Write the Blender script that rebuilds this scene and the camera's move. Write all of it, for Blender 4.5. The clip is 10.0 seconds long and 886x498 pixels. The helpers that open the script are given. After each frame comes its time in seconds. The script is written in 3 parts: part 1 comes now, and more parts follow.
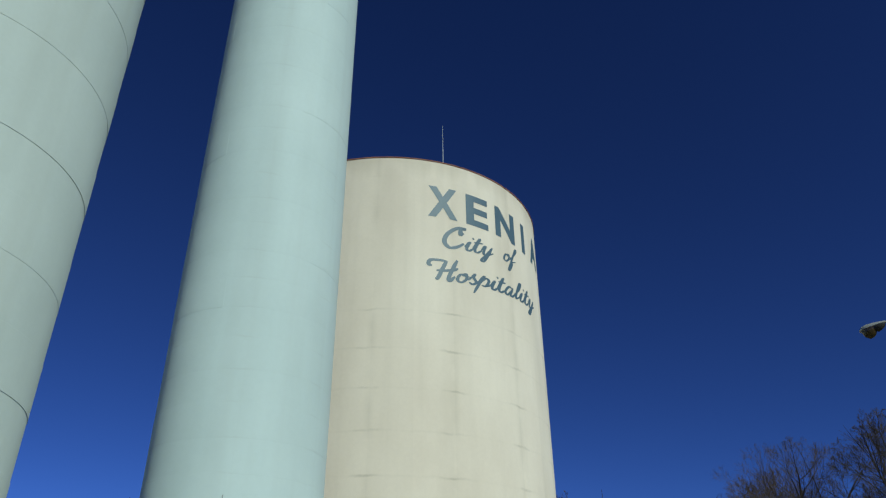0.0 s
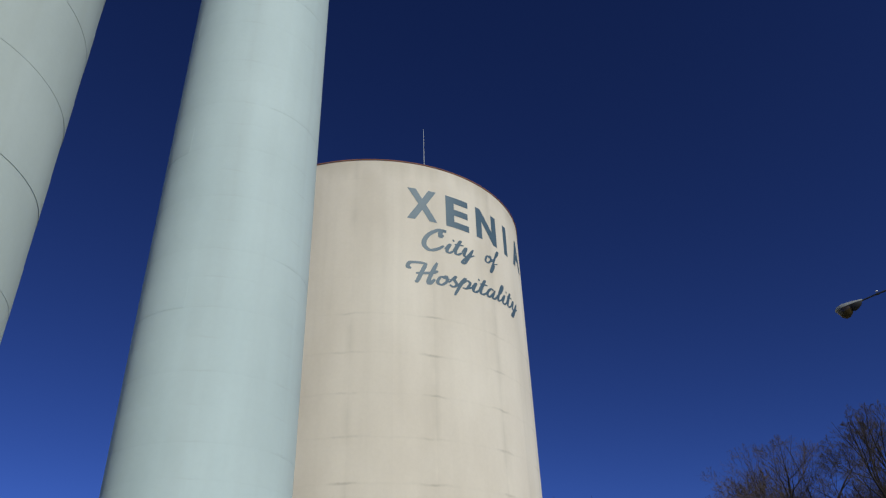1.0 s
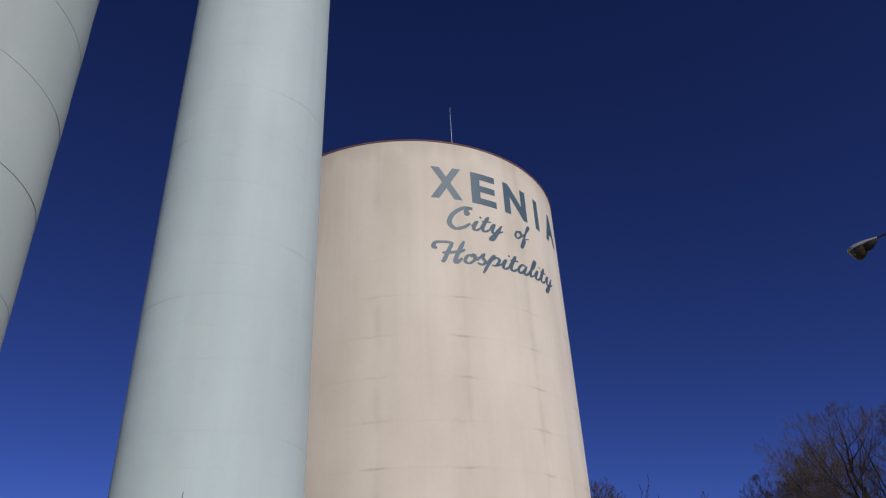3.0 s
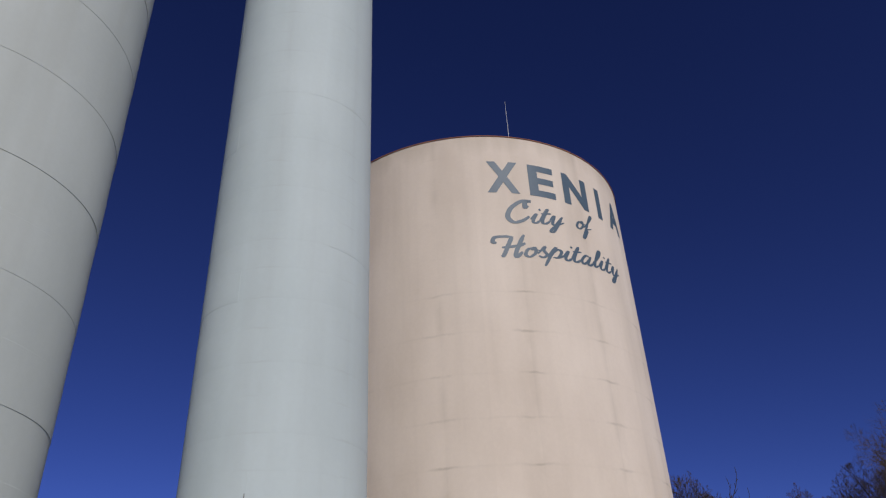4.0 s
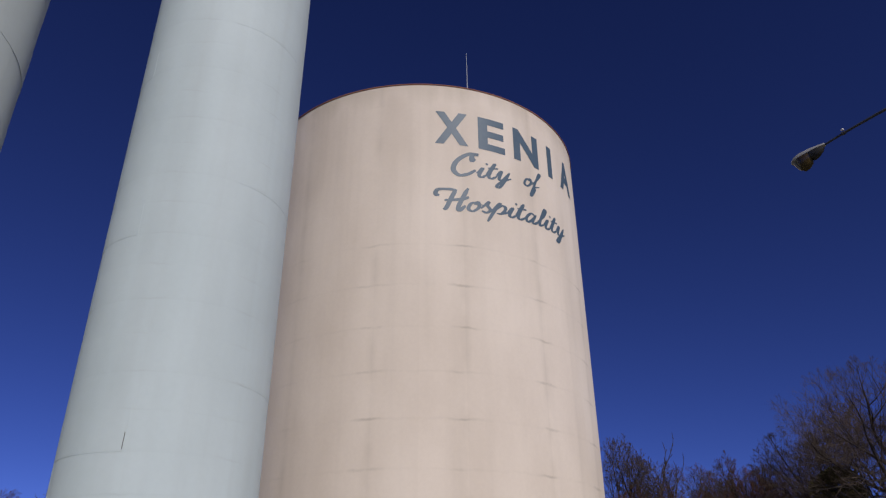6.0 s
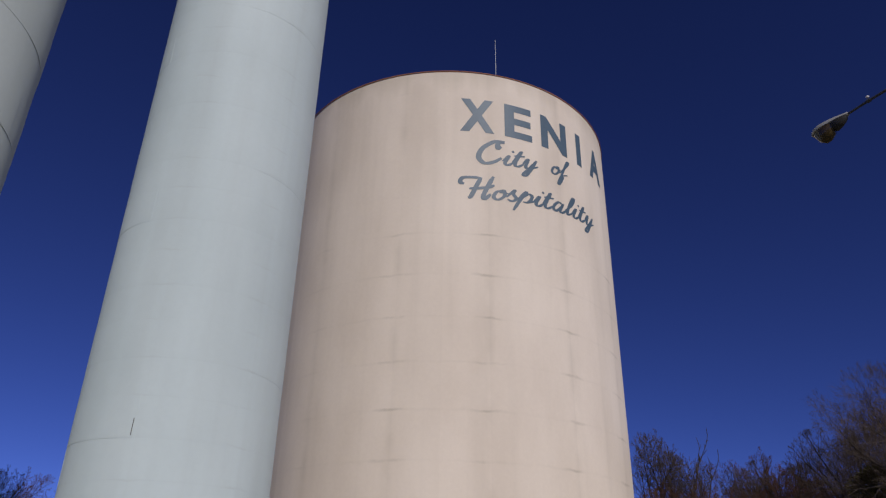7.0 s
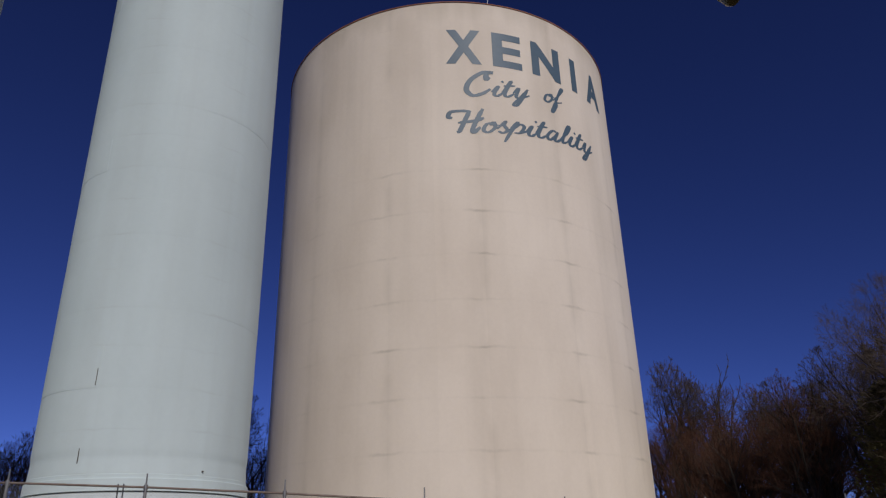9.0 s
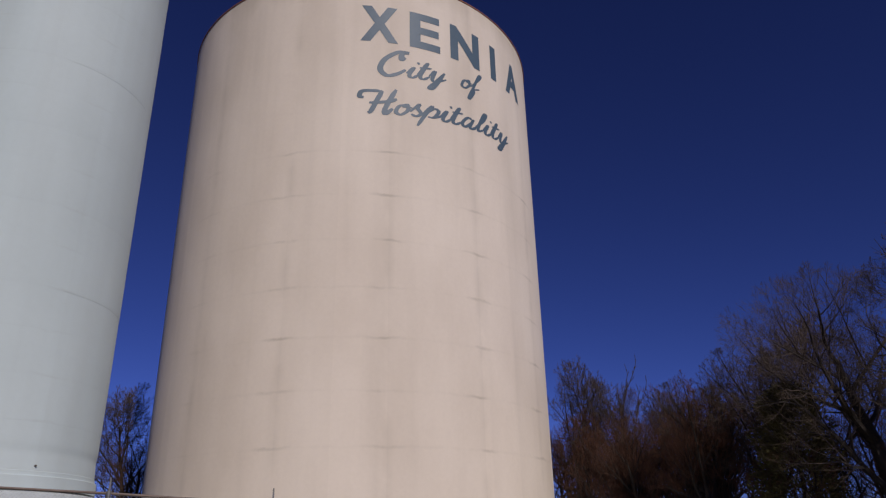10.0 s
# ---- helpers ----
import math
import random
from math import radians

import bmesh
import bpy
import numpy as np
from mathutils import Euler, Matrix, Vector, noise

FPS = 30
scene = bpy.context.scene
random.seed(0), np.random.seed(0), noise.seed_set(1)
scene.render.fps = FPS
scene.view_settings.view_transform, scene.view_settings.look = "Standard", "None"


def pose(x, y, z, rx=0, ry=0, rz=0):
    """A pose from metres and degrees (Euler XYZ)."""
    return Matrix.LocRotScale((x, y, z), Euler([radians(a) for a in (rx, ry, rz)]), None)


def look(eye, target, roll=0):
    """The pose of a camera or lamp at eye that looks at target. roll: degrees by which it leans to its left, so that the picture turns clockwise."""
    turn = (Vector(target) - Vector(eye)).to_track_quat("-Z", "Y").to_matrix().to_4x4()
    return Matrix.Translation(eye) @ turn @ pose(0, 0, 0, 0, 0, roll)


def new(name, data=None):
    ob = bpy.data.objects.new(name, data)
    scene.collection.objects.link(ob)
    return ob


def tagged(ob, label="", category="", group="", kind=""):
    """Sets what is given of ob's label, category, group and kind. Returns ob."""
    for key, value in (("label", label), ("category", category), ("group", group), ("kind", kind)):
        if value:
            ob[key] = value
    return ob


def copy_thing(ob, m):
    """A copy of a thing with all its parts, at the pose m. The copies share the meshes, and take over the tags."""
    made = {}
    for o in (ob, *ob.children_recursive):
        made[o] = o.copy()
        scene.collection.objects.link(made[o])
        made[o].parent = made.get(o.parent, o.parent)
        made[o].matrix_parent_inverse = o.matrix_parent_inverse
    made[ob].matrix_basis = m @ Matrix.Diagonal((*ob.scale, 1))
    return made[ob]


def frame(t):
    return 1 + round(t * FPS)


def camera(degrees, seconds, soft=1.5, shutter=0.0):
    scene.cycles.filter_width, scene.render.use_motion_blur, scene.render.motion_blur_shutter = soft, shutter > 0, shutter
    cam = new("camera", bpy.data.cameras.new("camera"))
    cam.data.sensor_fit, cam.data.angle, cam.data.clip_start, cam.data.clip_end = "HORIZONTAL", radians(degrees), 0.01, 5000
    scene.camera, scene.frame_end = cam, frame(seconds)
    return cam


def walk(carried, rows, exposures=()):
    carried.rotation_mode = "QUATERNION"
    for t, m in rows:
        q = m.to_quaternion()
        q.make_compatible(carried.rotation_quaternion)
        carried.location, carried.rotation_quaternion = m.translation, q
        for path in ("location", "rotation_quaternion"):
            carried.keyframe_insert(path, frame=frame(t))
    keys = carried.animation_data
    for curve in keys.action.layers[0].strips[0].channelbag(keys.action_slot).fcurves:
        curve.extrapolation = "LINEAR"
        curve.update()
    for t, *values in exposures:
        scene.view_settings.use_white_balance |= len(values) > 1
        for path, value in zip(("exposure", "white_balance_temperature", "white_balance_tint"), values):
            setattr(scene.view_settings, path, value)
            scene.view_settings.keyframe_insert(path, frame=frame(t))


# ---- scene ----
cam = camera(62.58, 10.0, soft=1.25)
ROWS = [
    (0, 0.146, 0.230, 1.693, 0.860, 30.179, 0.649),
    (0.5, 0.596, 0.893, 1.699, -0.582, 31.291, 0.646),
    (1, 0.977, 1.287, 1.542, 0.910, 31.150, 1.786),
    (1.5, 1.430, 1.569, 1.576, 3.470, 32.182, 0.991),
    (2, 2.002, 1.920, 1.587, 8.291, 29.727, 1.689),
    (2.5, 2.513, 2.290, 1.627, 6.509, 29.083, -0.238),
    (3, 2.894, 2.673, 1.604, 6.684, 30.353, 2.449),
    (3.2, 3.132, 2.678, 1.668, 10.361, 30.245, 1.786),
    (4.3, 4.043, 3.711, 1.440, 13.528, 30.959, 2.421),
    (4.5, 4.402, 3.891, 1.554, 12.185, 29.245, 2.176),
    (5, 4.902, 4.442, 1.918, 10.874, 30.040, 1.884),
    (5.5, 5.295, 4.519, 1.563, 10.524, 30.252, 0.803),
    (6, 5.664, 4.810, 1.541, 10.458, 27.477, 0.449),
    (6.2, 5.752, 4.996, 1.705, 10.958, 27.749, 0.429),
    (7.3, 6.632, 5.889, 1.619, 14.278, 26.728, -0.667),
    (7.5, 6.928, 6.095, 1.698, 15.894, 27.017, 0.477),
    (8, 7.340, 6.460, 1.473, 18.021, 27.581, 0.413),
    (8.5, 7.759, 6.823, 1.498, 14.010, 25.366, -2.401),
    (9, 8.165, 7.162, 1.393, 17.136, 23.010, 1.396),
    (9.5, 8.601, 8.069, 1.614, 14.049, 22.479, 1.285),
    (10, 8.879, 9.127, 1.654, 10.944, 22.500, 1.195),
]
SKY_TURN = 143.0
SUN_HEIGHT = 33.0
EXPOSURES = [(0.0, -0.20, 6000, -16), (0.5, -0.25, 6220, -7), (1.0, -0.27, 6220, -3), (1.5, -0.28, 6250, -2), (2.0, -0.38, 6350, 5), (3.0, -0.36, 6400, 8), (4.5, -0.46, 6530, 13), (6.0, -0.39, 6450, 13), (7.5, -0.56, 6450, 13), (9.0, -0.66, 6500, 11), (10.0, -0.59, 6550, 16)]
walk(cam, [(t, pose(x, y, z, 90 + pitch, roll, yaw)) for t, x, y, z, yaw, pitch, roll in ROWS], EXPOSURES)

# ---- sky and sun ----
world = bpy.data.worlds.new("sky")
scene.world = world
world.use_nodes = True
wn, wl = world.node_tree.nodes, world.node_tree.links
sky = wn.new("ShaderNodeTexSky")
sky.sky_type = "NISHITA"
sky.sun_disc = False
sky.sun_elevation = radians(SUN_HEIGHT)
sky.sun_rotation = radians(SKY_TURN)
sky.altitude = 4500
sky.air_density = 1.0
sky.dust_density = 0.3
sky.ozone_density = 5.0
deep = wn.new("ShaderNodeMix")
deep.data_type, deep.blend_type = "RGBA", "MULTIPLY"
deep.inputs["Factor"].default_value = 1.0
deep.inputs["B"].default_value = (0.492, 0.419, 0.676, 1.0)
clear = wn.new("ShaderNodeGamma")
clear.inputs["Gamma"].default_value = 1.3
wl.new(sky.outputs["Color"], clear.inputs["Color"])
wl.new(clear.outputs["Color"], deep.inputs["A"])
wl.new(deep.outputs["Result"], wn["Background"].inputs["Color"])
wn["Background"].inputs["Strength"].default_value = 0.077

sun_data = bpy.data.lights.new("sun", "SUN")
sun_data.energy = 3.85
sun_data.angle = radians(0.53)
sun_data.color = (1.0, 0.95, 0.88)
sun = new("sun", sun_data)
s_az, s_el = radians(SKY_TURN), radians(SUN_HEIGHT)
s_dir = Vector((math.sin(s_az) * math.cos(s_el), math.cos(s_az) * math.cos(s_el), math.sin(s_el)))
sun.matrix_world = look(s_dir * 200, (0, 0, 0))


# ---- materials ----
class Nodes:
    """Short hand for building one node material."""

    def __init__(self, name, rough=0.6, metal=0.0):
        self.mat = bpy.data.materials.new(name)
        self.mat.use_nodes = True
        self.tree = self.mat.node_tree
        self.bsdf = self.tree.nodes["Principled BSDF"]
        self.bsdf.inputs["Roughness"].default_value = rough
        self.bsdf.inputs["Metallic"].default_value = metal

    def node(self, kind, **values):
        n = self.tree.nodes.new(kind)
        for key, value in values.items():
            n.inputs[key].default_value = value
        return n

    def link(self, a, b):
        self.tree.links.new(a, b)

    def coords(self, scale=(1, 1, 1), space="Object"):
        tc = self.node("ShaderNodeTexCoord")
        mp = self.node("ShaderNodeMapping")
        mp.inputs["Scale"].default_value = scale
        self.link(tc.outputs[space], mp.inputs["Vector"])
        return mp.outputs["Vector"]

    def noise(self, scale, detail=4.0, rough=0.55, stretch=(1, 1, 1)):
        n = self.node("ShaderNodeTexNoise", Scale=scale, Detail=detail, Roughness=rough)
        self.link(self.coords(stretch), n.inputs["Vector"])
        return n.outputs["Fac"]

    def math(self, op, a, b=0.0, c=0.0):
        n = self.node("ShaderNodeMath")
        n.operation = op
        for i, v in enumerate((a, b, c)):
            if isinstance(v, (int, float)):
                n.inputs[i].default_value = v
            else:
                self.link(v, n.inputs[i])
        return n.outputs[0]

    def span(self, value, lo, hi, to_lo=0.0, to_hi=1.0):
        n = self.node("ShaderNodeMapRange")
        n.inputs["From Min"].default_value, n.inputs["From Max"].default_value = lo, hi
        n.inputs["To Min"].default_value, n.inputs["To Max"].default_value = to_lo, to_hi
        self.link(value, n.inputs["Value"])
        return n.outputs["Result"]

    def mix(self, fac, a, b):
        n = self.node("ShaderNodeMix")
        n.data_type = "RGBA"
        for key, v in (("Factor", fac), ("A", a), ("B", b)):
            sock = [s for s in n.inputs if s.name == key and (s.type == "RGBA" or key == "Factor" and s.type == "VALUE")][0]
            if isinstance(v, tuple):
                sock.default_value = (*v, 1.0)
            elif isinstance(v, (int, float)):
                sock.default_value = v
            else:
                self.link(v, sock)
        return [s for s in n.outputs if s.type == "RGBA"][0]

    def base(self, colour):
        self.link(colour, self.bsdf.inputs["Base Color"])
        return self

    def bump(self, height, strength=0.3, distance=0.01):
        n = self.node("ShaderNodeBump", Strength=strength, Distance=distance)
        self.link(height, n.inputs["Height"])
        self.link(n.outputs["Normal"], self.bsdf.inputs["Normal"])
        return self


def simple(name, dark, light, scale, rough=0.6, metal=0.0, stretch=(1, 1, 1), bump=0.0):
    m = Nodes(name, rough, metal)
    f = m.math("MULTIPLY_ADD", m.noise(scale, 5, 0.6, stretch), 0.65, m.math("MULTIPLY", m.noise(scale * 0.13, 3), 0.35))
    m.base(m.mix(m.span(f, 0.3, 0.7), dark, light))
    if bump:
        m.bump(m.noise(scale * 2.5, 4), bump)
    return m.mat


def tank_paint(name, dark, light, streak, seam_from=0.0, seam_step=0.0, column_from=0.0, column_step=0.0, streak_amount=0.35, rim=0.0, seam_amount=0.46, clean_above=0.0):
    """Weathered tank paint: broad patches, rain streaks that run down, and dirt along the plate joints."""
    m = Nodes(name, 0.75)
    m.bsdf.inputs["Diffuse Roughness"].default_value = 0.2
    broad = m.noise(0.32, 3, 0.5, (1, 1, 0.45))
    fine = m.noise(5.0, 6, 0.65)
    col = m.mix(m.span(m.math("MULTIPLY_ADD", fine, 0.25, m.math("MULTIPLY", broad, 0.75)), 0.35, 0.65), dark, light)
    runs = m.noise(1.0, 4, 0.5, (1, 1, 0.035))
    runs2 = m.noise(0.55, 3, 0.5, (1, 1, 0.06))
    amount = m.math("MULTIPLY", m.span(m.math("MULTIPLY_ADD", runs, 0.5, m.math("MULTIPLY", runs2, 0.5)), 0.5, 0.68), streak_amount)
    col = m.mix(amount, col, streak)
    if seam_step:
        tc = m.node("ShaderNodeTexCoord")
        xyz = m.node("ShaderNodeSeparateXYZ")
        m.link(tc.outputs["Object"], xyz.inputs[0])
        wobble = m.span(m.noise(1.3, 3), 0.3, 0.7, -0.05, 0.05)
        z = m.math("ADD", xyz.outputs["Z"], wobble)
        dz = m.math("ABSOLUTE", m.math("SUBTRACT", m.math("FRACT", m.math("DIVIDE", m.math("SUBTRACT", z, seam_from - seam_step / 2), seam_step)), 0.5))
        line = m.span(dz, 0.004, 0.042, 1.0, 0.0)
        angle = m.math("MULTIPLY", m.math("ARCTAN2", xyz.outputs["Y"], xyz.outputs["X"]), 180 / math.pi)
        da = m.math("SUBTRACT", m.math("FRACT", m.math("DIVIDE", m.math("SUBTRACT", angle, column_from - column_step / 2), column_step)), 0.5)
        near = m.span(m.math("ABSOLUTE", m.math("ADD", da, 0.02)), 0.03, 0.2, 1.0, 0.16)
        if clean_above:
            # the flank that faces the other tanks is sheltered and holds less dirt
            near = m.math("MULTIPLY", near, m.span(angle, -110.0, -99.0, 0.25, 1.0))
        patchy = m.span(m.noise(0.8, 4), 0.36, 0.62, 0.15, 1.0)
        if clean_above:
            # the lettered courses were repainted, so their joints hold little dirt
            patchy = m.math("MULTIPLY", patchy, m.span(xyz.outputs["Z"], clean_above, clean_above + 1.6, 1.0, 0.12))
        col = m.mix(m.math("MULTIPLY", m.math("MULTIPLY", line, near), m.math("MULTIPLY", patchy, seam_amount)), col, streak)
        column = m.math("MULTIPLY", m.span(m.math("ABSOLUTE", da), 0.0, 0.07, 1.0, 0.0), m.span(m.noise(0.5, 3), 0.35, 0.65, 0.0, 0.4 * seam_amount))
        col = m.mix(column, col, streak)
        # each plate column weathers a little differently
        plate = m.math("FLOOR", m.math("DIVIDE", m.math("SUBTRACT", angle, column_from), column_step / 2))
        tone = m.node("ShaderNodeTexWhiteNoise")
        tone.noise_dimensions = "1D"
        m.link(plate, tone.inputs["W"])
        col = m.mix(m.math("MULTIPLY", tone.outputs["Value"], 0.09), col, streak)
        # dirt washed down from under the rim
        wash = 0.0 if not rim else m.span(m.math("MULTIPLY_ADD", m.noise(0.75, 3, 0.5, (1, 1, 0.12)), 3.2, m.math("SUBTRACT", xyz.outputs["Z"], rim)), 0.3, 1.6)
        col = m.mix(m.math("MULTIPLY", wash, 0.30), col, (0.40, 0.34, 0.24))
    m.base(col)
    m.bump(m.noise(0.9, 4), 0.12, 0.02)
    rough = m.span(fine, 0.3, 0.7, 0.68, 0.82)
    m.link(rough, m.bsdf.inputs["Roughness"])
    return m.mat


CREAM = tank_paint("cream_tank_paint", (0.705, 0.613, 0.505), (0.805, 0.713, 0.60), (0.36, 0.31, 0.24), 20.53, 2.44, -91.0, 25.4, 0.15, 31.84, 0.5, 21.0)
PALE = tank_paint("pale_tank_paint", (0.498, 0.578, 0.568), (0.57, 0.65, 0.638), (0.40, 0.43, 0.41), 6.08, 1.18, -78.0, 57.0, 0.22, 0.0, 0.30)
GREYISH = tank_paint("greyish_tank_paint", (0.47, 0.515, 0.485), (0.545, 0.59, 0.555), (0.40, 0.42, 0.37), streak_amount=0.35)
BLUE_PAINT = simple("slate_blue_paint", (0.064, 0.105, 0.144), (0.082, 0.128, 0.168), 3.0, 0.55)
RUST = simple("rusty_rim", (0.16, 0.05, 0.025), (0.42, 0.17, 0.08), 3.0, 0.8, bump=0.3)
DARK_GAP = simple("dark_rusty_joint", (0.05, 0.045, 0.04), (0.12, 0.10, 0.08), 8.0, 0.8)
CONCRETE = simple("weathered_concrete", (0.36, 0.35, 0.32), (0.52, 0.50, 0.47), 4.0, 0.85, bump=0.35)
WHITEWASH = simple("whitewashed_concrete", (0.42, 0.46, 0.45), (0.55, 0.60, 0.59), 3.0, 0.85, bump=0.35)
GALV = simple("galvanised_steel", (0.17, 0.165, 0.155), (0.30, 0.29, 0.27), 9.0, 0.45, 0.6)
RAIL = simple("rusty_galvanised_rail", (0.14, 0.10, 0.08), (0.28, 0.22, 0.18), 5.0, 0.6, 0.3)
LAMP_GREY = simple("grey_painted_aluminium", (0.30, 0.30, 0.28), (0.44, 0.43, 0.40), 12.0, 0.5, 0.2)
# shade under the lamp head, put into a near-black colour
LAMP_SHADED = simple("shaded_lamp_underside", (0.016, 0.015, 0.013), (0.035, 0.032, 0.028), 14.0, 0.6)
ARM_METAL = simple("weathered_dark_arm", (0.045, 0.048, 0.052), (0.10, 0.10, 0.105), 10.0, 0.55, 0.4)
WHITE_MAST = simple("pale_fibreglass", (0.38, 0.39, 0.41), (0.55, 0.55, 0.56), 8.0, 0.5)
CERAMIC = simple("white_ceramic", (0.62, 0.58, 0.55), (0.8, 0.77, 0.74), 14.0, 0.35)
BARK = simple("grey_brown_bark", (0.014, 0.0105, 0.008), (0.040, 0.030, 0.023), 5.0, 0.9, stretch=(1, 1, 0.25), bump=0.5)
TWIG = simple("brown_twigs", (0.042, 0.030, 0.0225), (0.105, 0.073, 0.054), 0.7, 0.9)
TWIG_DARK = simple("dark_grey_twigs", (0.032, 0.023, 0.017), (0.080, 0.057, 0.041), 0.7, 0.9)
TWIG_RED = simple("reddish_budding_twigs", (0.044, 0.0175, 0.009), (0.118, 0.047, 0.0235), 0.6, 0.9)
CEDAR = simple("dark_olive_foliage", (0.036, 0.033, 0.009), (0.098, 0.082, 0.023), 1.2, 1.0)
GRASS = simple("winter_grass", (0.085, 0.078, 0.04), (0.19, 0.165, 0.092), 0.8, 0.95, bump=0.5)
amber = Nodes("amber_prismatic_glass", 0.22)
amber.bsdf.inputs["Transmission Weight"].default_value = 0.0
amber.base(amber.mix(amber.span(amber.noise(25.0, 3), 0.3, 0.7), (0.03, 0.02, 0.007), (0.085, 0.056, 0.018)))
AMBER = amber.mat


# ---- mesh helpers ----
def mesh_object(name, verts, faces, material, smooth=None, crease=40.0):
    me = bpy.data.meshes.new(name)
    me.from_pydata(verts, [], faces)
    me.materials.append(material)
    if smooth is not None:
        me.polygons.foreach_set("use_smooth", [bool(smooth)] * len(faces) if isinstance(smooth, bool) else smooth)
        me.set_sharp_from_angle(angle=radians(crease))
    me.update()
    return new(name, me)


def under(ob, parent, label=""):
    ob.parent = parent
    return tagged(ob, label) if label else ob


def thing(name, place, label, category, group="", kind=""):
    e = new(name)
    e.empty_display_size = 0.3
    e.location = place
    return tagged(e, label, category, group, kind)


def part(name, bm, material, parent, label="", smooth=False):
    me = bpy.data.meshes.new(name)
    bm.to_mesh(me)
    bm.free()
    me.materials.append(material)
    if smooth:
        me.polygons.foreach_set("use_smooth", [True] * len(me.polygons))
    return under(new(name, me), parent, label)


def lathe(profile, segments=96, start=0.0, lap=0.0):
    """Turns (radius, z) pairs round the z axis. lap: how much the radius grows along one turn, so that the end laps over the start."""
    verts, faces = [], []
    cols = segments + 1 if lap else segments
    for r, z in profile:
        for i in range(cols):
            a = start + 2 * math.pi * i / segments
            rr = r + lap * i / segments
            verts.append((rr * math.cos(a), rr * math.sin(a), z))
    for j in range(len(profile) - 1):
        for i in range(segments):
            k = (i + 1) % cols
            faces.append((j * cols + i, j * cols + k, (j + 1) * cols + k, (j + 1) * cols + i))
        if lap:
            faces.append((j * cols, (j + 1) * cols, (j + 1) * cols + segments, j * cols + segments))
    return verts, faces


def tube(points, radii, sides=6, caps=True):
    """Verts and faces of a bent, tapered tube with closed ends."""
    verts, faces = [], []
    pts = [Vector(p) for p in points]
    side = None
    for i, p in enumerate(pts):
        d = (pts[min(i + 1, len(pts) - 1)] - pts[max(i - 1, 0)]).normalized()
        ref = side if side is not None and abs(side.dot(d)) < 0.95 else (Vector((0, 0, 1)) if abs(d.z) < 0.9 else Vector((1, 0, 0)))
        u = (ref - d * ref.dot(d)).normalized()
        side = u
        w = d.cross(u)
        for k in range(sides):
            a = 2 * math.pi * k / sides
            verts.append(tuple(p + (u * math.cos(a) + w * math.sin(a)) * radii[i]))
    n = len(pts)
    for i in range(n - 1):
        for k in range(sides):
            k2 = (k + 1) % sides
            faces.append((i * sides + k, i * sides + k2, (i + 1) * sides + k2, (i + 1) * sides + k))
    if caps:
        faces.append(tuple(range(sides - 1, -1, -1)))
        faces.append(tuple((n - 1) * sides + k for k in range(sides)))
    return verts, faces


def joined(pieces):
    verts, faces = [], []
    for v, f in pieces:
        o = len(verts)
        verts += v
        faces += [tuple(i + o for i in q) for q in f]
    return verts, faces


def smoothstep(t):
    t = min(max(t, 0.0), 1.0)
    return t * t * (3 - 2 * t)


def ground_height(x, y):
    """Flat where one walks, rising to a low mound under the tanks."""
    rise = smoothstep((y - 9.5) / 13.0) * (1.15 - 0.075 * max(min(x + 5.0, 12.0), -8.0))
    fall = 1.0 - smoothstep((math.hypot(x + 6, y - 36) - 32.0) / 40.0)
    return max(rise, 0.0) * fall


# ---- ground ----
def ground():
    verts, faces = [], []
    near = [-60 + 2.5 * i for i in range(49)]
    xs = [-2500, -1200, -600, -300, -150, -90] + near + [90, 150, 300, 600, 1200, 2500]
    ys = [v + 30 for v in xs]
    for y in ys:
        for x in xs:
            verts.append((x, y, ground_height(x, y)))
    n = len(xs)
    for j in range(len(ys) - 1):
        for i in range(n - 1):
            faces.append((j * n + i, j * n + i + 1, (j + 1) * n + i + 1, (j + 1) * n + i))
    return tagged(mesh_object("ground", verts, faces, GRASS, True), "dormant yellow-green winter grass on a low mound", "ground", kind="structure")


ground()


# ---- the tanks ----
LETTERED = (-4.24, 50.85)
SLENDER = (-7.58, 26.87)
RIVETED = (-17.37, 19.44)


def shell_ring(name, parent, radius, z0, z1, material, seam, lap, depth=0.06, segments=144, bevel=0.003, slope=0.003, label=""):
    """One course of plates: outer face, lips above and below, and one vertical lap where the plate ends meet."""
    profile = [(radius - depth, z0), (radius - bevel, z0), (radius, z0 + slope), (radius, z1 - slope), (radius - bevel, z1), (radius - depth, z1)]
    v, f = lathe(profile, segments, seam, lap)
    ob = mesh_object(name, v, f, material, True, 4.0)
    return under(ob, parent, label)


def rivets(name, parent, rows, material, label):
    """Small domed rivet heads; rows of (angle, radius, z)."""
    verts, faces = [], []
    for a, r, z in rows:
        o = len(verts)
        c, s = math.cos(a), math.sin(a)
        for k in range(6):
            b = 2 * math.pi * k / 6
            t, h = 0.015 * math.cos(b), 0.015 * math.sin(b)
            verts.append((r * c - t * s, r * s + t * c, z + h))
        verts.append(((r + 0.006) * c, (r + 0.006) * s, z))
        faces += [(o + k, o + (k + 1) % 6, o + 6) for k in range(6)]
    return tagged(under(mesh_object(name, verts, faces, material, True), parent, label), kind="stuff")


